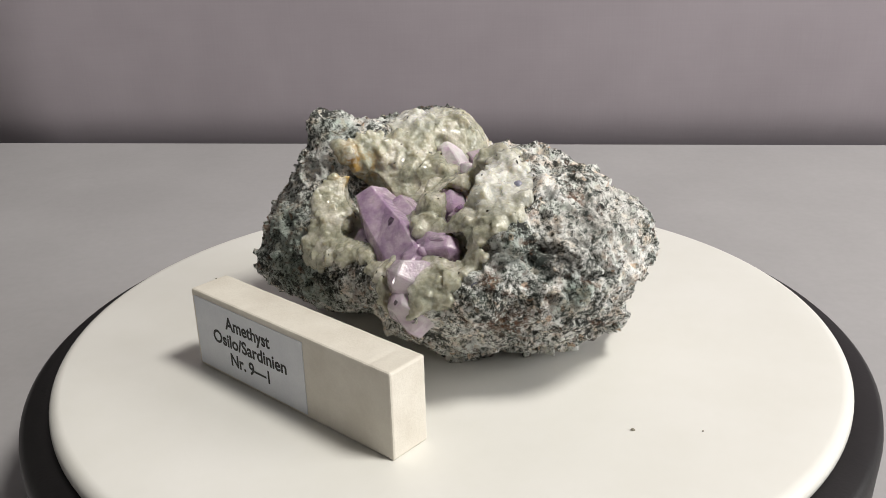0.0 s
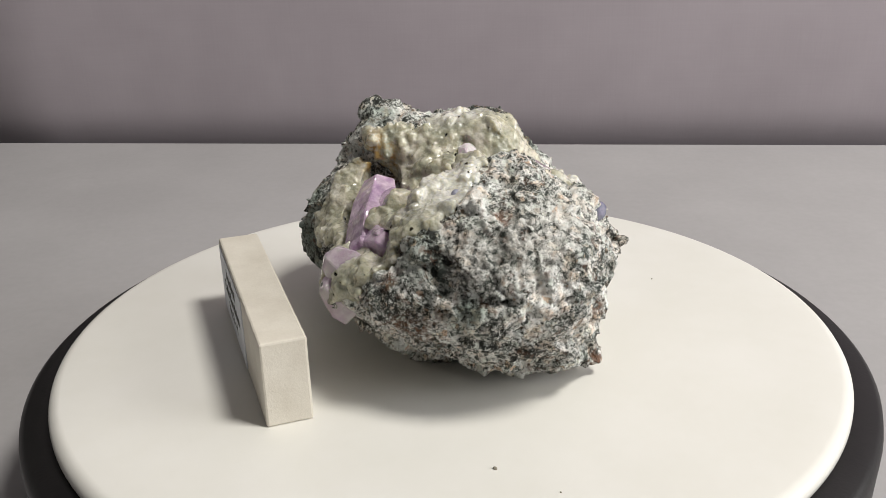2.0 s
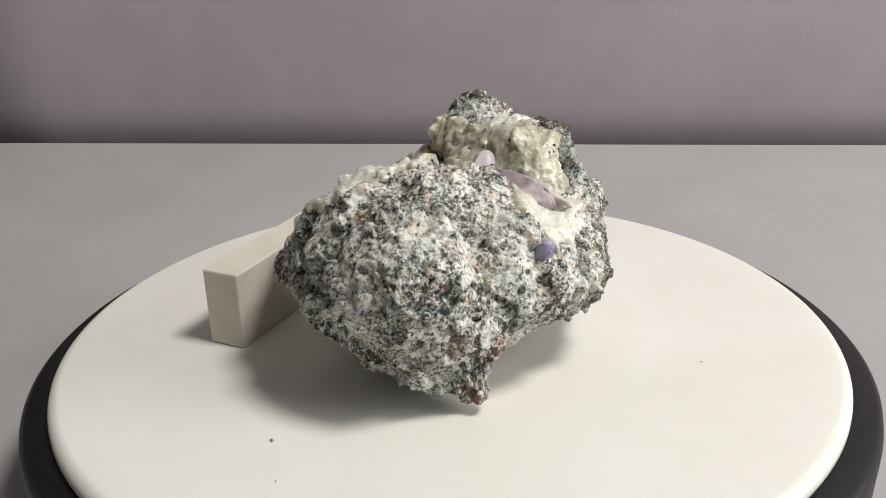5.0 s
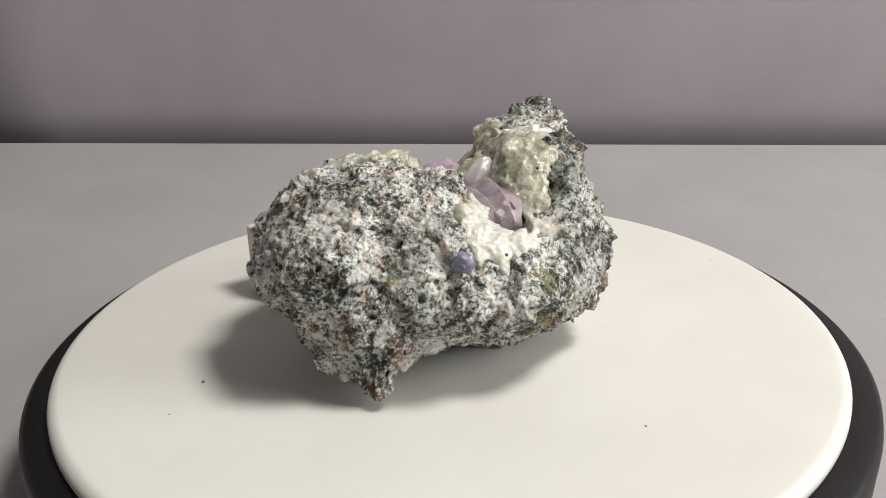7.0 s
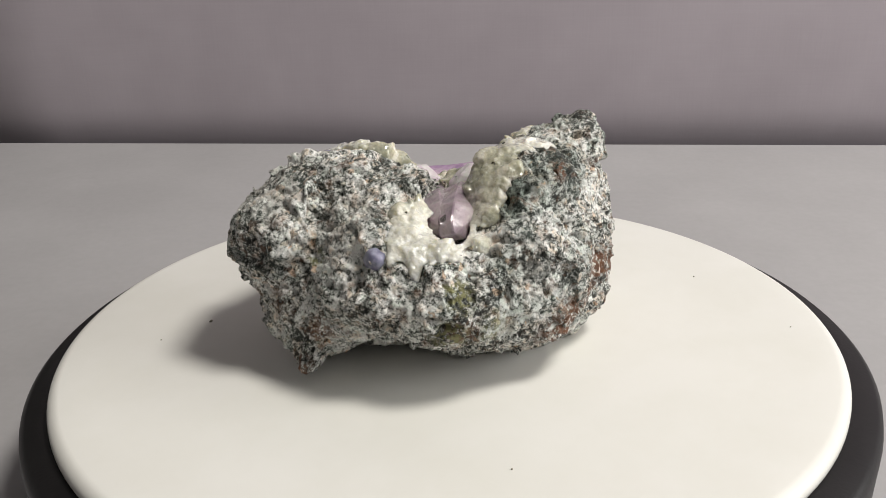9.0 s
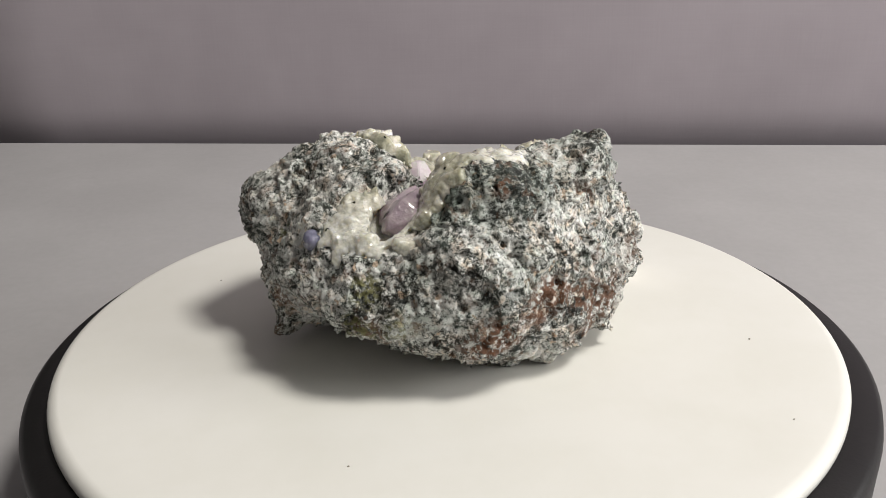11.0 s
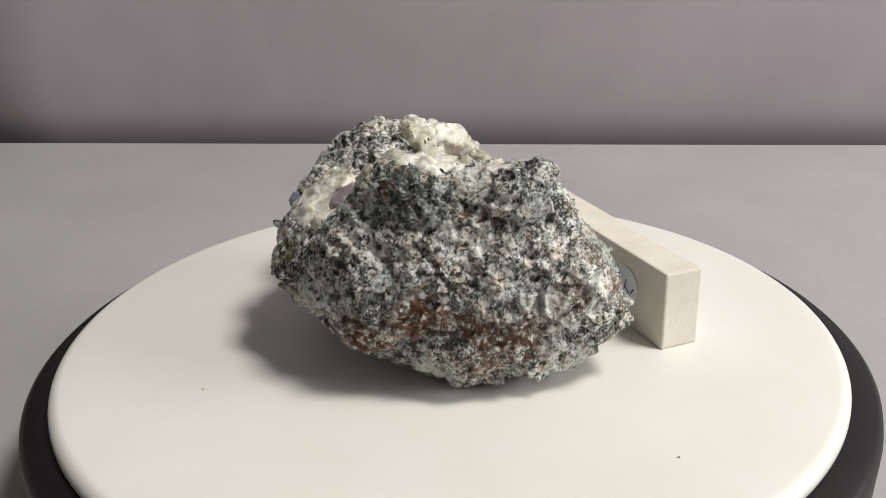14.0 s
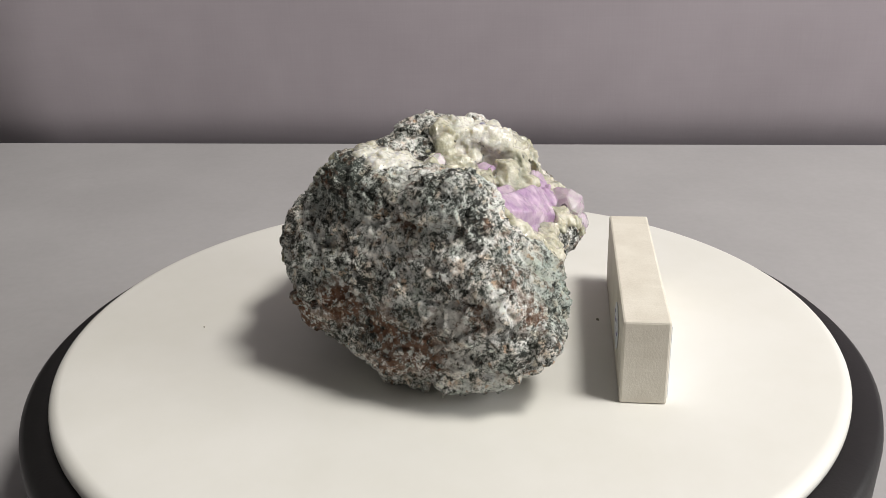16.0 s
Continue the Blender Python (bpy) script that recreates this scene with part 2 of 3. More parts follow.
def fabric_material():
    m, n, l, b = material("woven_grey_fabric")
    tc = n.new("ShaderNodeTexCoord")
    threads = []
    for sx, sz in ((2600, 90), (90, 2600)):
        mp = n.new("ShaderNodeMapping")
        mp.inputs["Scale"].default_value = (sx, 1000, sz)
        l.new(tc.outputs["Object"], mp.inputs["Vector"])
        threads.append(noise_tex(n, l, mp.outputs["Vector"], 0.35, 3, 0.6))
    v = coords(n, l)
    col = ramp(n, l, noise_tex(n, l, v, 0.012, 3), [(0.35, (0.375, 0.333, 0.364)), (0.65, (0.415, 0.37, 0.404))])
    weave = mix(n, l, 0.5, threads[0], threads[1])
    col = mix(n, l, 0.11, col, ramp(n, l, weave, [(0.35, (0.78, 0.78, 0.78)), (0.65, (1.1, 1.1, 1.1))]), "MULTIPLY")
    l.new(col, b.inputs["Base Color"])
    b.inputs["Roughness"].default_value = 0.9
    b.inputs["Sheen Weight"].default_value = 0.15
    bump(n, l, weave, 0.2, 0.0003, b)
    return m


FABRIC = fabric_material()


# ---- mesh helpers ----
def part(name, bm, mat, parent=None, label="", smooth=False):
    me = bpy.data.meshes.new(name)
    if isinstance(bm, tuple):
        me.from_pydata(bm[0].tolist(), [], bm[1].tolist())
    else:
        bm.to_mesh(me)
        bm.free()
    if smooth:
        me.polygons.foreach_set("use_smooth", [True] * len(me.polygons))
    me.materials.append(mat)
    me.update()
    ob = new(name, me)
    ob.parent = parent
    if label:
        tagged(ob, label)
    return ob


def empty(name):
    return new(name)


def box_bm(x0, x1, y0, y1, z0, z1, bevel=0.0, segments=2):
    bm = bmesh.new()
    bmesh.ops.create_cube(bm, size=1)
    for v in bm.verts:
        v.co = ((x0 + x1) / 2 + v.co.x * (x1 - x0), (y0 + y1) / 2 + v.co.y * (y1 - y0), (z0 + z1) / 2 + v.co.z * (z1 - z0))
    if bevel:
        bmesh.ops.bevel(bm, geom=bm.edges[:] + bm.verts[:], offset=bevel, segments=segments, profile=0.5, affect="EDGES")
    return bm


def lathe(profile, steps=128):
    """A turned body from a profile of radius and height."""
    bm = bmesh.new()
    rings = []
    for r, z in profile:
        if r < 1e-6:
            rings.append([bm.verts.new((0, 0, z))])
        else:
            rings.append([bm.verts.new((r * math.cos(2 * math.pi * k / steps), r * math.sin(2 * math.pi * k / steps), z)) for k in range(steps)])
    for a, b in zip(rings, rings[1:]):
        for k in range(steps):
            k2 = (k + 1) % steps
            if len(a) == 1:
                bm.faces.new((a[0], b[k], b[k2]))
            elif len(b) == 1:
                bm.faces.new((a[k2], a[k], b[0]))
            else:
                bm.faces.new((a[k], b[k], b[k2], a[k2]))
    bmesh.ops.recalc_face_normals(bm, faces=bm.faces[:])
    return bm


def surface_nets(f, origin, step):
    """The surface f = 0 of a grid of values, positive inside, as vertices and quads."""
    inside = f > 0
    nx, ny, nz = f.shape
    corners = [(i, j, k) for i in (0, 1) for j in (0, 1) for k in (0, 1)]
    count = sum(inside[i:nx - 1 + i, j:ny - 1 + j, k:nz - 1 + k].astype(np.int8) for i, j, k in corners)
    cells = np.argwhere((count > 0) & (count < 8))
    number = -np.ones((nx - 1, ny - 1, nz - 1), int)
    number[tuple(cells.T)] = np.arange(len(cells))
    total, hits = np.zeros((len(cells), 3)), np.zeros(len(cells))
    for a in corners:
        for axis in range(3):
            if a[axis]:
                continue
            b = list(a)
            b[axis] = 1
            fa, fb = f[tuple((cells + a).T)], f[tuple((cells + b).T)]
            cross = (fa > 0) != (fb > 0)
            w = np.where(cross, fa / np.where(cross, fa - fb, 1), 0)
            p = np.repeat(np.array([a], float), len(cells), 0)
            p[:, axis] = w
            total += p * cross[:, None]
            hits += cross
    verts = (cells + total / hits[:, None]) * step + origin
    quads = []
    for axis in range(3):
        b, c = (axis + 1) % 3, (axis + 2) % 3
        lo, hi = [slice(None)] * 3, [slice(None)] * 3
        lo[axis], hi[axis] = slice(0, -1), slice(1, None)
        first, second = inside[tuple(lo)], inside[tuple(hi)]
        for out in (True, False):
            e = np.argwhere((first & ~second) if out else (~first & second))
            e = e[(e[:, b] > 0) & (e[:, c] > 0) & (e[:, b] < f.shape[b] - 1) & (e[:, c] < f.shape[c] - 1)]
            ring = []
            for db, dc in ((1, 1), (0, 1), (0, 0), (1, 0)):
                q = e.copy()
                q[:, b] -= db
                q[:, c] -= dc
                ring.append(number[tuple(q.T)])
            ring = np.stack(ring, 1)
            quads.append(ring if out else ring[:, ::-1])
    return verts, np.concatenate(quads)


def vertex_normals(verts, quads):
    fn = np.cross(verts[quads[:, 2]] - verts[quads[:, 0]], verts[quads[:, 3]] - verts[quads[:, 1]])
    vn = np.zeros_like(verts)
    for k in range(4):
        np.add.at(vn, quads[:, k], fn)
    return vn / np.maximum(np.linalg.norm(vn, axis=1, keepdims=True), 1e-12)


# ---- the setting ----
def table():
    t = part("table_top", box_bm(-0.9, 0.9, -1.55, 0.0, -0.06, -0.034, 0.002), TABLE)
    t.matrix_world = pose(0, 0.2957, 0, 0, 0, -5.87)
    tagged(t, "pale grey matt tabletop under the display stand", "table", kind="structure")


def backrest():
    """A fabric-covered panel behind the table, rolled under at its lower edge."""
    bm = bmesh.new()
    r = 0.066
    prof = [(0.62, 0.13), (0.62, 0.0), (0.30, 0.0), (0.12, 0.0)]
    for k in range(0, 10):
        a = math.radians(k * 6)
        prof.append((-0.020 - r * math.sin(a), r * (1 - math.cos(a))))
    prof += [(-0.088, 0.13)]
    cols = []
    for x, back in [(-0.3090, 0.012), (-0.3065, 0.004), (-0.302, 0.0)] + [(-0.24 + 0.09 * k, 0.0) for k in range(13)]:
        cols.append([bm.verts.new((x - (0.35 * max(0, min(z, 0.04) + 0.03) if x < -0.3 else 0), y + back, z)) for z, y in prof])
    for a, b in zip(cols, cols[1:]):
        for k in range(len(prof) - 1):
            bm.faces.new((a[k], b[k], b[k + 1], a[k + 1]))
    bm.faces.new(cols[0])
    bm.faces.new(cols[-1][::-1])
    bmesh.ops.recalc_face_normals(bm, faces=bm.faces[:])
    o = part("backdrop_panel", bm, FABRIC, smooth=True)
    o.matrix_world = pose(0, 0.3227, 0, 0, 0, -5.87)
    tagged(o, "grey-mauve woven fabric panel behind the table", "panel", kind="structure")


def room():
    # Unseen shell, added to close the scene and bounce fill light.
    x0, x1, y0, y1, z0, z1 = -1.3, 1.75, -1.6, 1.2, -0.75, 1.6
    d = 0.06
    for name, b in (("wall_west", (x0 - d, x0, y0, y1, z0, z1)), ("wall_east", (x1, x1 + d, y0, y1, z0, z1)),
                    ("wall_south", (x0 - d, x1 + d, y0 - d, y0, z0, z1)), ("wall_north", (x0 - d, x1 + d, y1, y1 + d, z0, z1)),
                    ("ceiling", (x0 - d, x1 + d, y0 - d, y1 + d, z1, z1 + d)), ("floor", (x0 - d, x1 + d, y0 - d, y1 + d, z0 - d, z0))):
        o = part(name, box_bm(*b), PLASTER)
        tagged(o, "unseen pale plastered room surface, added to bounce fill light", name.split("_")[0], kind="structure")


table()
backrest()
room()


# ---- the display stand ----
def turntable():
    stand = empty("turntable")
    stand.location = (0, 0, -0.034)
    tagged(stand, "round motor display stand, white platter on a black base", "turntable")
    up = 0.034
    prof = [(0.0, -0.034), (0.1034, -0.034), (0.1056, -0.031), (0.1063, -0.02), (0.1068, -0.008), (0.1064, -0.0058), (0.1050, -0.0046), (0.1, -0.0042), (0.0, -0.0042)]
    part("base", lathe([(r, z + up) for r, z in prof]), BLACK_PLASTIC, stand, "glossy black plastic base ring", smooth=True)
    edge = [(0.0, 0.0), (0.09, 0.0), (0.0966, 0.0)]
    for k in range(1, 9):
        a = math.radians(k * 11.25)
        edge.append((0.0966 + 0.0030 * math.sin(a), -0.0026 * (1 - math.cos(a))))
    edge += [(0.0996, -0.0034), (0.0989, -0.0040), (0.0, -0.0040)]
    disc = lathe([(r, z + up) for r, z in edge], 160)
    bmesh.ops.translate(disc, verts=disc.verts[:], vec=(0.00026, -0.00013, 0))     # it runs slightly out of true
    plate = part("platter", disc, WHITE_PLASTIC, stand, "cream white plastic platter with rounded rim", smooth=True)
    return stand, plate


STAND, PLATTER = turntable()


# ---- the stone: bulges and hollows in millimetres, smoothly joined ----
STEP = 0.45
GRID = [np.arange(a, b, STEP, dtype=np.float32) for a, b in ((-58, 58), (-54, 50), (-4, 64))]
GX, GY, GZ = np.meshgrid(*GRID, indexing="ij")
SOFT = 0.9
JOINED = []


def rounded(x, y, z, rx, ry, rz, yaw, tilt, X, Y, Z, p=3.0):
    cs, sn, ct, st = math.cos(radians(yaw)), math.sin(radians(yaw)), math.cos(radians(tilt)), math.sin(radians(tilt))
    u, v, w = cs * (X - x) + sn * (Y - y), -sn * (X - x) + cs * (Y - y), Z - z
    u, w = ct * u + st * w, -st * u + ct * w
    q = (np.abs(u / rx) ** p + np.abs(v / ry) ** p + np.abs(w / rz) ** p) ** (1 / p)
    return (1 - q) * min(rx, ry, rz)


def bulge(x, y, z, rx, ry, rz, yaw=0, tilt=0):
    JOINED.append(np.exp(np.clip(rounded(x, y, z, rx, ry, rz, yaw, tilt, GX, GY, GZ) / SOFT, -30, 25)))
    if len(JOINED) > 1:
        JOINED[0] += JOINED.pop()


PURPLE, PALE, SMOKY = "purple amethyst crystal", "pale lilac amethyst crystal", "smoky purple amethyst crystal"
CRYSTALS = [((-7, -24, 26), (-19.5, 1.5, 37.5), 6.6, AMETHYST, "large pale purple amethyst blade"),
            ((-5, -22, 28), (-12, -4, 37), 5.2, AMETHYST, PURPLE),
            ((-9, -20, 22), (-21.5, -7, 30.5), 5.0, AMETHYST, PURPLE),
            ((-9, -20, 28), (3.2, -31, 35), 4.4, AMETHYST, "purple amethyst crystal with bright face"),
            ((-6, -17, 25), (-13.5, -21, 31.5), 5.2, AMETHYST, PURPLE),
            ((-1, -31, 23), (-12.8, -34, 31.3), 5.2, AMETHYST_PALE, PALE),
            ((-5, -33, 19), (-12, -37, 26), 4.4, AMETHYST_PALE, PALE),
            ((-3, -25, 27), (-9, -28, 33), 4.4, AMETHYST, PURPLE),
            ((1, -4, 31), (2.0, -13, 40), 4.8, AMETHYST, "dark purple amethyst crystal in the hollow"),
            ((5, -12, 33), (6, -20, 39), 4.0, AMETHYST, PURPLE),
            ((4, 9, 38), (0.2, 10.8, 47.5), 3.2, CLEAR, "clear pinkish amethyst crystal"),
            ((7, 2, 39), (5.6, -3.6, 45.2), 3.0, CLEAR, "clear pinkish amethyst crystal"),
            ((5, 4, 36), (6.8, 0.5, 42.5), 3.4, AMETHYST_GREY, SMOKY),
            ((6, 11, 39), (21, 21, 37.5), 4.8, AMETHYST_GREY, SMOKY),
            ((10, 7, 37), (20, 17, 38), 4.2, AMETHYST_GREY, SMOKY)]


def stone_shape():
    bulge(-18.4, 7.4, 22.4, 15.5, 20.6, 15.5, 87, 33)
    bulge(25.5, -19.6, 27.1, 16.5, 16.6, 18.2, 307, 321)
    bulge(-7.0, 13.8, 14.7, 15.8, 20.5, 17.1, 55, 311)
    bulge(-9.2, 20.1, 22.8, 17.4, 16.2, 19.2, 16, 285)
    bulge(21.9, -1.7, 21.6, 14.8, 20.2, 14.5, 48, 30)
    bulge(1.9, -13.3, 18.9, 17.7, 16.2, 14.9, 71, 328)
    bulge(-13.4, 19.4, 36.7, 19.1, 11.4, 11.4, 18, 21)
    bulge(5.6, -4.2, 14.0, 15.0, 18.5, 15.8, 22, 121)
    bulge(27.8, 5.8, 25.0, 11.7, 11.8, 12.7, 13, 305)
    bulge(15.0, -23.8, 27.6, 14.4, 14.4, 14.4, 325, 30)
    bulge(-9.1, -0.6, 12.6, 10.6, 13.4, 19.9, 29, 40)
    bulge(1.9, 12.4, 30.7, 21.6, 11.9, 12.0, 336, 350)
    bulge(-30.2, 11.4, 26.0, 12.9, 12.8, 12.8, 29, 54)
    bulge(-25.2, 14.9, 24.1, 13.5, 13.5, 17.0, 31, 317)
    bulge(20.9, 0.2, 32.1, 13.3, 15.4, 13.3, 42, 325)
    bulge(6.0, -7.5, 28.7, 17.9, 18.6, 12.7, 344, 34)
    bulge(6.3, 18.7, 18.3, 14.5, 17.2, 13.2, 54, 30)
    bulge(33.7, -18.3, 29.9, 12.1, 11.2, 12.8, 15, 347)
    bulge(11.1, -17.7, 32.0, 12.6, 12.3, 12.8, 45, 325)
    bulge(-18.4, 18.5, 13.0, 12.5, 13.0, 12.5, 305, 46)
    bulge(5.4, 26.6, 24.6, 12.5, 12.4, 15.9, 347, 316)
    bulge(17.7, -14.3, 15.2, 12.6, 16.9, 13.0, 92, 56)
    bulge(19.8, 18.8, 23.4, 12.6, 13.2, 12.5, 54, 30)
    bulge(1.0, 23.6, 38.1, 10.5, 9.9, 12.0, 10, 30)
    bulge(-34.6, 8.5, 19.7, 11.7, 11.1, 11.1, 288, 26)
    bulge(-28.7, 13.0, 14.8, 11.3, 11.5, 11.6, 35, 354)
    bulge(19.8, -10.5, 39.3, 10.3, 9.9, 10.7, 15, 358)
    bulge(-22.3, 16.2, 40.4, 11.9, 9.8, 9.9, 26, 2)
    bulge(-25.5, -4.2, 18.8, 13.7, 8.5, 8.5, 308, 13)
    bulge(7.7, -33.6, 26.2, 7.2, 8.5, 5.9, 1, 18)
    bulge(-2.8, -27.2, 23.9, 8.1, 9.6, 8.5, 41, 302)
    bulge(-11.8, -10.9, 24.1, 10.4, 14.3, 7.2, 18, 16)
    bulge(33.5, -10.6, 16.8, 10.6, 10.6, 10.6, 0, 358)
    bulge(-28.4, 19.2, 48.8, 6.2, 4.6, 4.6, 40, 357)
    bulge(-29.8, 14.4, 38.2, 7.7, 7.8, 7.8, 51, 328)
    bulge(-42.8, 5.1, 16.3, 5.1, 6.0, 5.1, 39, 327)
    bulge(-7.2, -31.1, 23.8, 5.9, 6.9, 5.8, 49, 339)
    bulge(32.5, -11.1, 9.0, 5.1, 5.1, 5.0, 60, 299)
    bulge(20.7, -13.2, 22.5, 5.0, 5.0, 6.3, 27, 292)
    bulge(33.5, -19.0, 15.5, 5.1, 4.7, 4.5, 70, 5)
    bulge(-2.8, 29.4, 46.9, 3.3, 3.7, 3.1, 21, 358)
    bulge(9.6, -14.4, 42.6, 3.7, 3.8, 3.7, 9, 59)
    bulge(41.3, -7.2, 6.2, 2.3, 2.3, 2.9, 36, 59)
    bulge(-34.0, -5.8, 15.8, 2.2, 2.2, 2.2, 75, 55)
    f = SOFT * np.log(np.maximum(JOINED[0], 1e-12)) + 0.8
    f = np.minimum(f, -rounded(3.7, -17.4, 44.5, 11, 6, 12, 62, 0, GX, GY, GZ, 2.0))     # deep cleft
    f = np.minimum(f, -rounded(13.5, 11.8, 47.1, 14, 4.8, 8.5, 37, 0, GX, GY, GZ, 2.0))   # open notch
    f = np.maximum(f, rounded(40.8, 11.5, 27.3, 3.6, 1.9, 1.9, 16, 10, GX, GY, GZ, 1.3))     # sharp spur
    for base, tip, radius, *_ in CRYSTALS:
        a, axis = np.array(base, float), np.array(tip, float) - np.array(base, float)
        along = ((GX - a[0]) * axis[0] + (GY - a[1]) * axis[1] + (GZ - a[2]) * axis[2]) / (axis @ axis)
        along = np.clip(along, 0.45, 1.0)
        off = np.sqrt((GX - a[0] - along * axis[0]) ** 2 + (GY - a[1] - along * axis[1]) ** 2 + (GZ - a[2] - along * axis[2]) ** 2)
        f = np.minimum(f, off - radius * 0.9).astype(np.float32)     # the pocket that the crystal grew in
    return np.minimum(f, GZ - 0.3)


def roughened(verts, normals, terms):
    """Moves vertices along their normals: (size in mm, depth, kind)."""
    shift = np.zeros(len(verts))
    for size, depth, kind in terms:
        q = [Vector(p) for p in verts / size]
        if kind == "grain":
            shift += depth * np.array([noise.voronoi(p)[0][0] - 0.45 for p in q])
        elif kind == "chip":
            # every chip is a small tilted facet of its own
            for i, p in enumerate(q):
                c = noise.voronoi(p)[1][0]
                tilt = noise.noise_vector(c * 7.31)
                shift[i] += depth * ((p - c).dot(tilt) * 1.6 + 0.5 * tilt.x)
        elif kind == "pit":
            shift -= depth * np.array([max(0.0, noise.noise(p) - 0.3) for p in q])
        else:
            shift += depth * np.array([noise.fractal(p, 0.9, 2.1, 3) for p in q])
    return verts + normals * shift[:, None]


def specimen():
    stone = empty("mineral_specimen")
    tagged(stone, "rough grey-green rock with quartz and amethyst cavity", "mineral")
    f = stone_shape()
    origin = np.array([g[0] for g in GRID])
    verts, quads = surface_nets(f, origin, STEP)
    normals = vertex_normals(verts, quads)
    rough = roughened(verts, normals, ((13.0, 1.8, "chip"), (6.5, 1.8, "chip"), (2.9, 0.9, "chip"), (7.0, 4.0, "pit"), (2.8, 3.6, "pit"), (1.3, -0.45, "grain")))
    zones = np.array(QUARTZ_ZONES, float)
    inner = (np.linalg.norm(verts[:, None] - zones[None, :, :3], axis=2) - zones[None, :, 3]).min(1)
    for base, tip, radius, *_ in CRYSTALS:
        a, b = np.array(base, float), np.array(tip, float)
        along = np.clip((verts - a) @ (b - a) / ((b - a) @ (b - a)), 0, 1)
        inner = np.minimum(inner, np.linalg.norm(verts - a - along[:, None] * (b - a), axis=1) - radius - 2.5)
    calm = np.clip((inner + 1.5) / 2, 0, 1)[:, None]
    rough = verts + (rough - verts) * calm - normals * 0.8 * (1 - calm)
    rough[:, 2] = np.maximum(rough[:, 2], 0.1)
    part("rock_matrix", (rough / 1000, quads), ROCK, stone, "grey-green speckled rock with white and rusty grains", smooth=True)
    quartz_crust(stone, f, verts, normals)
    crystals(stone)
    return stone


QUARTZ_ZONES = [(2.6, 14.5, 50.5, 11), (-14, 3, 43.5, 10.5), (23.1, 19.1, 40.6, 10), (6.3, -19.3, 46.5, 11), (-10.6, -20.9, 33.6, 11), (-20.7, -10.3, 32.6, 10.5), (-5.4, -33.7, 32.6, 11),
                (9.3, -25.2, 44.5, 11), (-1, -3.6, 42.5, 11), (14.3, 19.8, 43.6, 8), (-4.3, 14.3, 50.5, 10), (-10.3, -36.9, 28.6, 9), (8.2, -17.2, 49.5, 11), (30.1, 17.3, 37.7, 6), (-0.5, -29.5, 36.5, 11),
                (-16.8, -3.1, 38.5, 10.5), (6.5, 18.6, 49.5, 8), (-8.4, 21.1, 52.5, 4), (-29.6, -8.6, 28.1, 6), (-23.8, -2.4, 37.5, 8), (-19.9, 4.8, 47.5, 6)]


def quartz_crust(stone, field, verts, normals):
    rng = np.random.default_rng(5)
    zones = np.array(QUARTZ_ZONES, float)
    near = (np.linalg.norm(verts[:, None] - zones[None, :, :3], axis=2) - zones[None, :, 3]).min(1) + np.array([2.0 * noise.noise(Vector(v / 3.5)) for v in verts])
    for base, tip, radius, *_ in CRYSTALS:
        a, b = np.array(base, float), np.array(tip, float)
        along = np.clip((verts - a) @ (b - a) / ((b - a) @ (b - a)), 0, 1)
        off = np.linalg.norm(verts - a - along[:, None] * (b - a), axis=1)
        near = np.maximum(near, radius + 0.8 - off)
    near_zone = np.where((near < -0.3) & (normals[:, 2] > -0.6))[0]
    f = np.full(GX.shape, -3.0, np.float32)
    zone = np.full(GX.shape, 50.0, np.float32)
    for x, y, z, r in QUARTZ_ZONES:
        zone = np.minimum(zone, np.sqrt((GX - x) ** 2 + (GY - y) ** 2 + (GZ - z) ** 2) - r)
    f = np.maximum(f, np.minimum(np.minimum(field + 0.35, 2.5 - field), -0.8 * (zone + 1.2))).astype(np.float32)
    sets = [(420, 1.5, 3.2, 0.58), (1500, 0.6, 1.2, 0.15)]
    for count, small, large, sunk in sets:
        picks = rng.choice(near_zone, min(count, len(near_zone)), replace=False)
        for i in picks:
            r = rng.uniform(small, large) * (0.85 + 0.3 * noise.noise(Vector(verts[i] / 6.0)))
            c = verts[i] - normals[i] * sunk * r
            lo = [max(0, int((c[k] - r * 1.7 - GRID[k][0]) / STEP)) for k in range(3)]
            hi = [int((c[k] + r * 1.7 - GRID[k][0]) / STEP) + 2 for k in range(3)]
            box = tuple(slice(a, b) for a, b in zip(lo, hi))
            d = np.stack((GX[box] - c[0], GY[box] - c[1], GZ[box] - c[2]), -1)
            planes = rng.normal(size=(9, 3))
            planes /= np.linalg.norm(planes, axis=1, keepdims=True)
            facet = (d @ planes.T).max(-1)
            value = r - 0.55 * np.linalg.norm(d, axis=-1) - 0.50 * facet
            f[box] = np.maximum(f[box], value)
    v, q = surface_nets(f, np.array([g[0] for g in GRID]), STEP)
    v = roughened(v, vertex_normals(v, q), ((1.1, -0.35, "grain"), (5.0, 0.4, "soft")))
    part("quartz_crust", (v / 1000, q), QUARTZ, stone, "pale greenish-white drusy quartz lining", smooth=True)


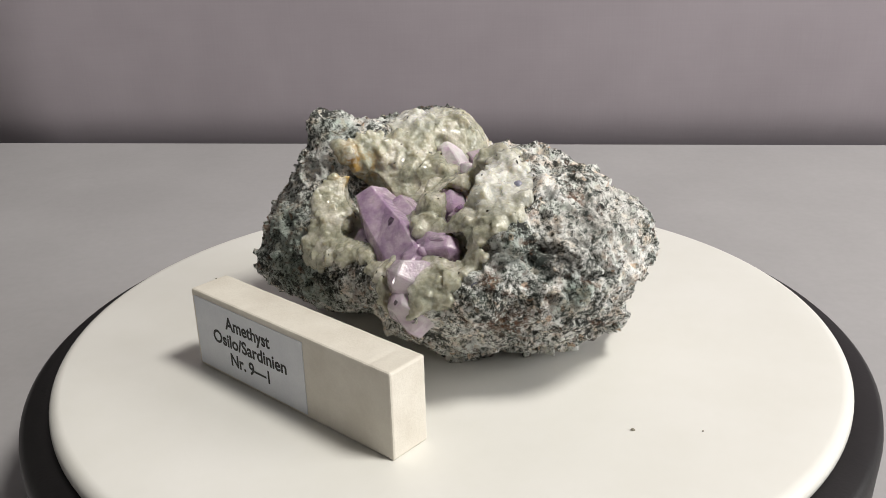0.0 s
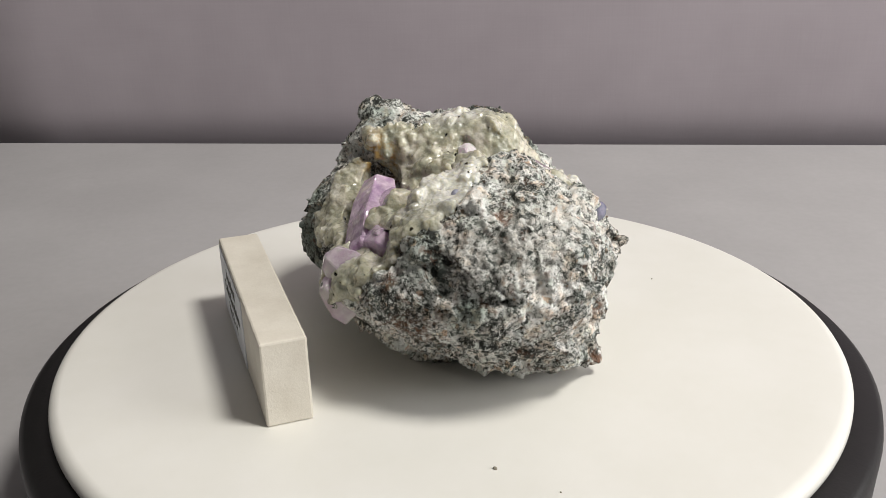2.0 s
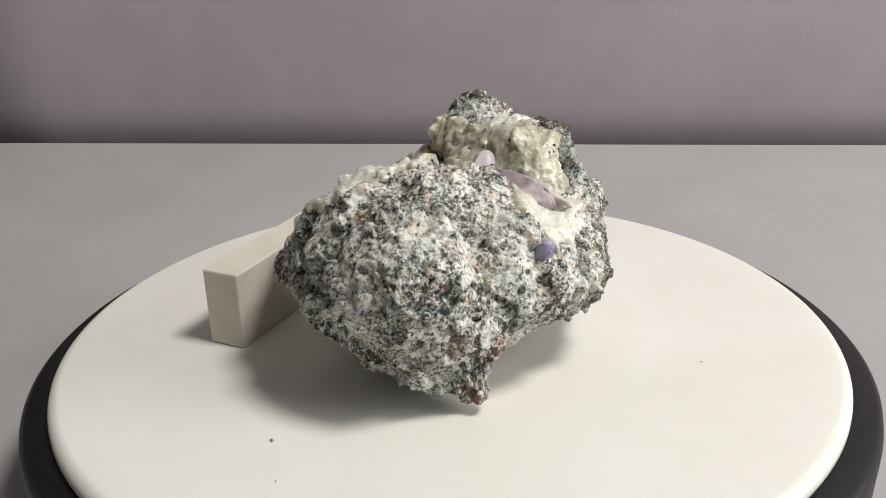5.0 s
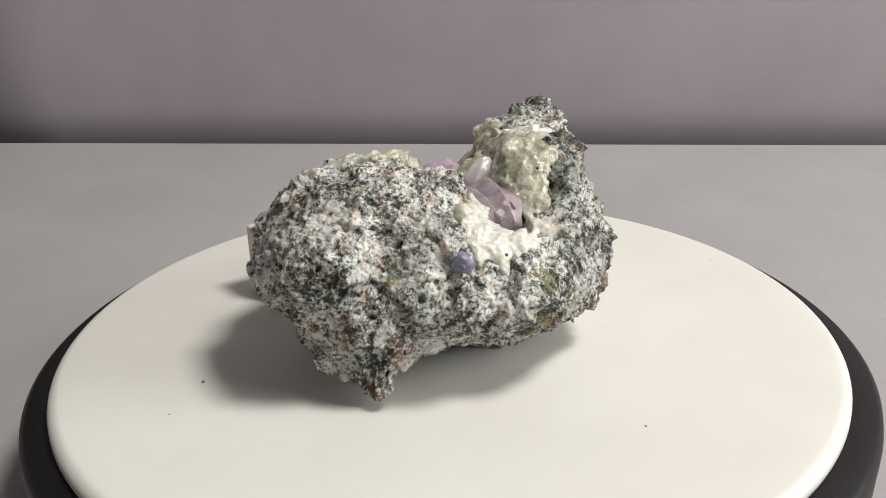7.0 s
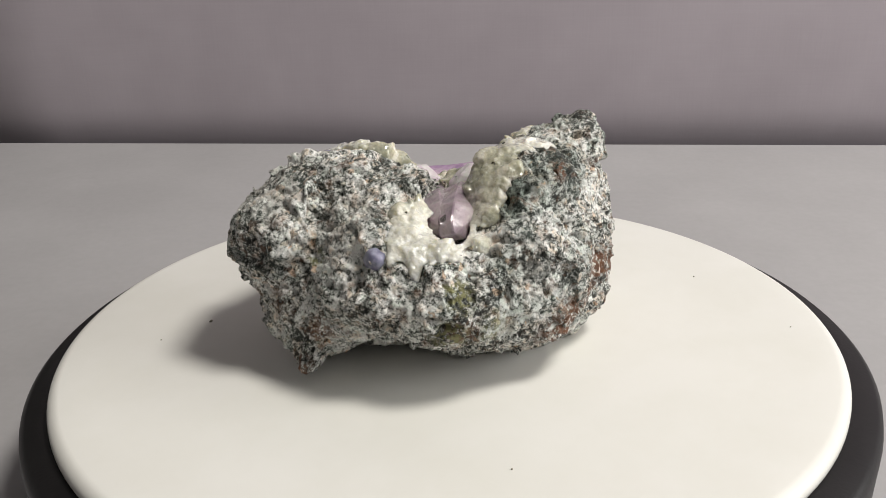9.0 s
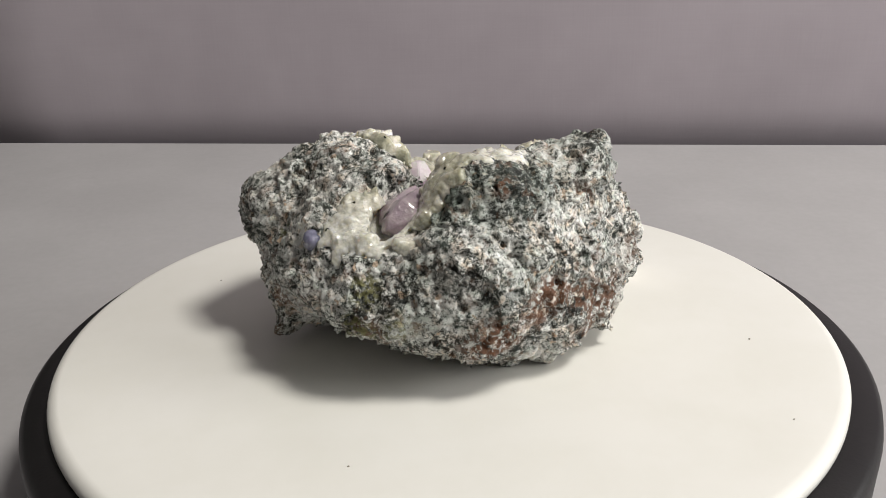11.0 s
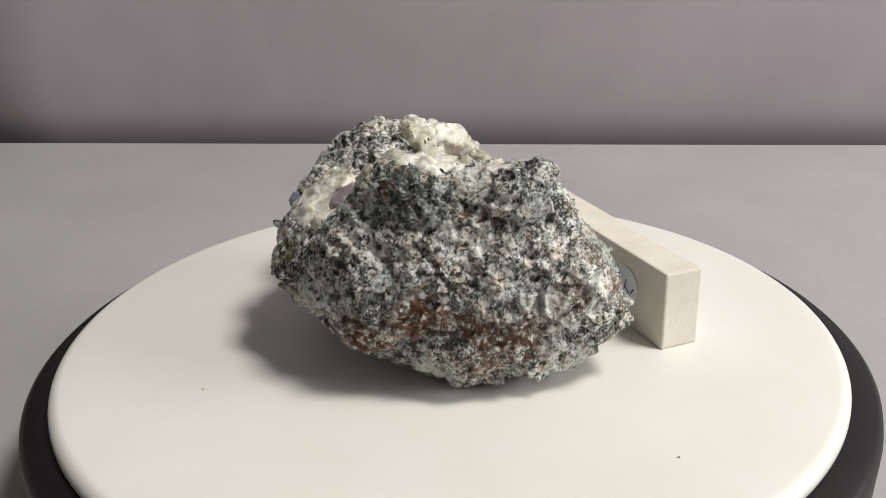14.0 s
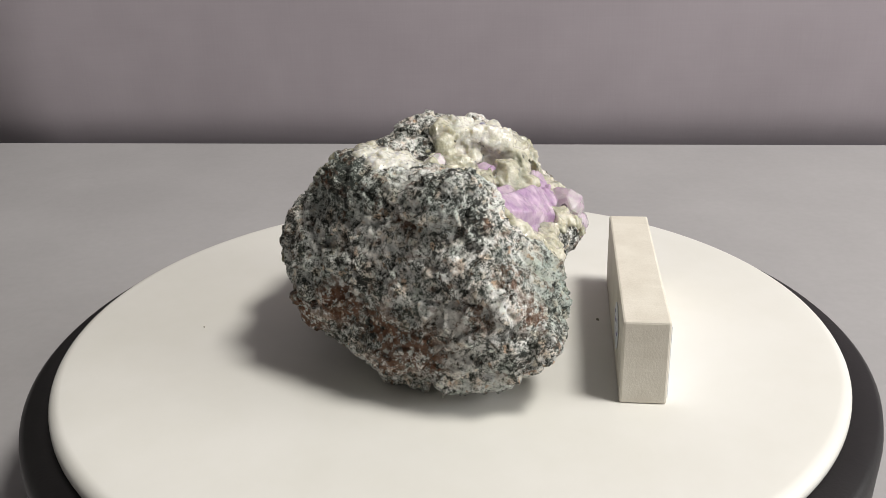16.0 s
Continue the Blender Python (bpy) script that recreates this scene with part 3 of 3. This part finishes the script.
def crystal(stone, base, tip, radius, mat, label, seed, flat=1.0, sides=6):
    """A six-sided crystal with a tapered, uneven point. Places in millimetres."""
    rng = random.Random(seed)
    a, b = Vector(base), Vector(tip)
    axis = (b - a).normalized()
    u = axis.orthogonal().normalized()
    w = axis.cross(u)
    bm = bmesh.new()
    rings = []
    length = (b - a).length
    for t, s in ((0, 1.0), (0.30, 1.05), (0.62, 0.93), (0.9, 0.55)):
        ring = []
        for k in range(sides):
            ang = 2 * math.pi * (k + 0.2 * seed) / sides
            rr = radius * s * (1 + rng.uniform(-0.16, 0.16))
            ring.append(bm.verts.new((a + axis * (length * (t + rng.uniform(-0.04, 0.04) * (t > 0))) + u * (rr * math.cos(ang)) + w * (rr * flat * math.sin(ang))) / 1000))
        rings.append(ring)
    for r0, r1 in zip(rings, rings[1:]):
        for k in range(sides):
            bm.faces.new((r0[k], r0[(k + 1) % sides], r1[(k + 1) % sides], r1[k]))
    top = bm.verts.new((b + u * radius * rng.uniform(-0.2, 0.2)) / 1000)
    for k in range(sides):
        bm.faces.new((rings[-1][k], rings[-1][(k + 1) % sides], top))
    bm.faces.new(rings[0][::-1])
    bmesh.ops.recalc_face_normals(bm, faces=bm.faces[:])
    bmesh.ops.bevel(bm, geom=bm.edges[:], offset=0.00025, segments=1, affect="EDGES", clamp_overlap=True)
    return part("amethyst_crystal", bm, mat, stone, label)


def crystals(stone):
    for seed, (base, tip, radius, mat, label) in enumerate(CRYSTALS, 1):
        crystal(stone, base, tip, radius * 1.18, mat, label, seed)
        if mat is AMETHYST:
            # smaller crystals grown along the side of the larger one
            rng = random.Random(seed * 31)
            a, b = Vector(base), Vector(tip)
            axis = (b - a).normalized()
            side = axis.orthogonal().normalized()
            for k in range(3):
                d = Matrix.Rotation(rng.uniform(0, 2 * math.pi), 3, axis) @ side * (radius * rng.uniform(0.5, 0.8))
                lean = Vector((rng.uniform(-1, 1), rng.uniform(-1, 1), rng.uniform(-1, 1)))
                crystal(stone, a + d, b + d * 1.1 + lean - axis * (b - a).length * rng.uniform(0.02, 0.3), radius * rng.uniform(0.3, 0.5), mat, "small purple amethyst crystal", seed * 10 + k)
    for k, (c, r) in enumerate((((35.9, 11.9, 34.2), 2.5), ((6.8, -39.3, 28.6), 2.2), ((-8.4, -36.8, 22.4), 1.5), ((16.9, -24, 46), 1.8))):
        bm = bmesh.new()
        bmesh.ops.create_icosphere(bm, subdivisions=3, radius=r / 1000)
        for v in bm.verts:
            v.co = v.co * (1 + 0.18 * noise.noise(v.co * 600 + Vector((k * 7, 0, 0)))) + Vector(c) / 1000
        part("chalcedony_bead", bm, BLUE, stone, "blue-violet chalcedony bead", smooth=True)


SPECIMEN = specimen()


# ---- the name block ----
def name_block():
    block = empty("name_block")
    tagged(block, "cream painted wooden block with a paper name label", "name block")
    place = pose(-0.03324, -0.03476, 0, 0, 0, -41.33)
    length, width, height = 0.0664, 0.0105, 0.0205
    bm = box_bm(-length / 2, length / 2, -width / 2, width / 2, 0.0, height, 0.00055, 2)
    bmesh.ops.subdivide_edges(bm, edges=[e for e in bm.edges if e.calc_length() > 0.03], cuts=90, use_grid_fill=True)
    bmesh.ops.subdivide_edges(bm, edges=[e for e in bm.edges if 0.015 < e.calc_length() < 0.03], cuts=24, use_grid_fill=True)
    for v in bm.verts:
        d = sorted((length / 2 - abs(v.co.x), width / 2 - abs(v.co.y), min(v.co.z, height - v.co.z)))
        if d[1] < 0.0008:
            chip = max(0.0, noise.noise(v.co * 520) - 0.05) * 0.00014
            inward = Vector((0, 0, height / 2)) - v.co
            inward.x = 0 if abs(v.co.x) < length / 2 - 0.001 else inward.x * 0.1
            v.co += inward.normalized() * chip
            v.co.z = max(v.co.z, 0.0)
    bm.transform(place)
    part("body", bm, CHALK, block, smooth=False)
    x0 = -length / 2
    front = -width / 2 - 0.00012
    lab = box_bm(x0 + 0.0012, x0 + 0.0402, front - 0.00012, front + 0.0002, 0.0010, 0.0190)
    lab.transform(place)
    label = part("paper_label", lab, PAPER, block, "white printed paper label")
    for k, (text, size, wide) in enumerate((("Amethyst", 0.0046, 0.0162), ("Osilo/Sardinien", 0.0046, 0.0266), ("Nr. 9\u20141", 0.0046, 0.0142))):
        curve = bpy.data.curves.new("lettering", "FONT")
        curve.body, curve.size, curve.align_x, curve.align_y = text, size, "CENTER", "CENTER"
        curve.extrude, curve.offset = 0.00002, 0.00011
        tmp = new("lettering_source", curve)
        me = bpy.data.meshes.new_from_object(tmp)
        bpy.data.objects.remove(tmp)
        span = [v.co.x for v in me.vertices]
        fit_width = Matrix.Diagonal((wide / (max(span) - min(span)), 1, 1, 1))
        me.transform(place @ pose(x0 + 0.0210, front - 0.00016, 0.0151 - 0.0047 * k, 90, 0, 0) @ fit_width)
        me.materials.append(INK)
        ob = new("lettering", me)
        ob.parent = label
    # oval sticker on the far side, with handwriting that cannot be read
    back = width / 2 + 0.0001
    bm = bmesh.new()
    ring = [bm.verts.new((0.006 * math.cos(a), 0, 0.0055 * math.sin(a))) for a in [2 * math.pi * k / 40 for k in range(40)]]
    face = bm.faces.new(ring)
    out = bmesh.ops.extrude_face_region(bm, geom=[face])
    for v in out["geom"]:
        if isinstance(v, bmesh.types.BMVert):
            v.co.y += 0.00012
    bmesh.ops.recalc_face_normals(bm, faces=bm.faces[:])
    bm.transform(place @ pose(-0.0160, back, 0.0108))
    sticker = part("oval_sticker", bm, PAPER, block, "small white oval sticker with blue marks")
    for x, z, w, h, a in ((0.0022, 0.0010, 0.0030, 0.0005, 60), (0.0032, 0.0022, 0.0024, 0.0005, 5), (-0.0003, 0.0006, 0.0030, 0.0005, 75), (-0.0012, -0.0008, 0.0024, 0.0005, -40), (-0.0035, -0.0004, 0.0022, 0.0005, 50)):
        bar = box_bm(-w / 2, w / 2, 0, 0.00006, -h / 2, h / 2)
        bar.transform(place @ pose(-0.0160 + x, back + 0.0001, 0.0108 + z) @ pose(0, 0, 0, 0, a, 0))
        part("ink_mark", bar, BLUE_INK, sticker)
    return block


BLOCK = name_block()


def crumbs():
    made = []
    for k, (x, y, r) in enumerate(((39.1, -51.3, 0.38), (-21.5, -33.7, 0.34), (-69, 34.6, 0.22), (39, 52.5, 0.2), (53.8, -52.4, 0.18), (-56, 69.2, 0.17))):
        bm = bmesh.new()
        bmesh.ops.create_icosphere(bm, subdivisions=2, radius=r / 1000)
        for v in bm.verts:
            v.co = Vector((v.co.x * 1.3, v.co.y, max(v.co.z, -0.4 * r / 1000))) * (1 + 0.5 * noise.noise(v.co * 2500 + Vector((k * 5, 0, 0))))
            v.co += Vector((x / 1000, y / 1000, 0.4 * r / 1000))
        o = part("stone_crumb", bm, CRUMB)
        tagged(o, "tiny loose dark stone crumb on the white platter", "crumb", "crumbs on the platter")
        made.append(o)
    return made


CRUMBS = crumbs()


def motions():
    times_of = [k * 0.5 for k in range(33)]
    for thing in (SPECIMEN, BLOCK, *CRUMBS):
        walk(thing, [(t, pose(0, 0, 0, 0, 0, -TURN_RATE * t)) for t in times_of])
    walk(PLATTER, [(t, pose(0, 0, 0, 0, 0, -TURN_RATE * t)) for t in times_of])


motions()
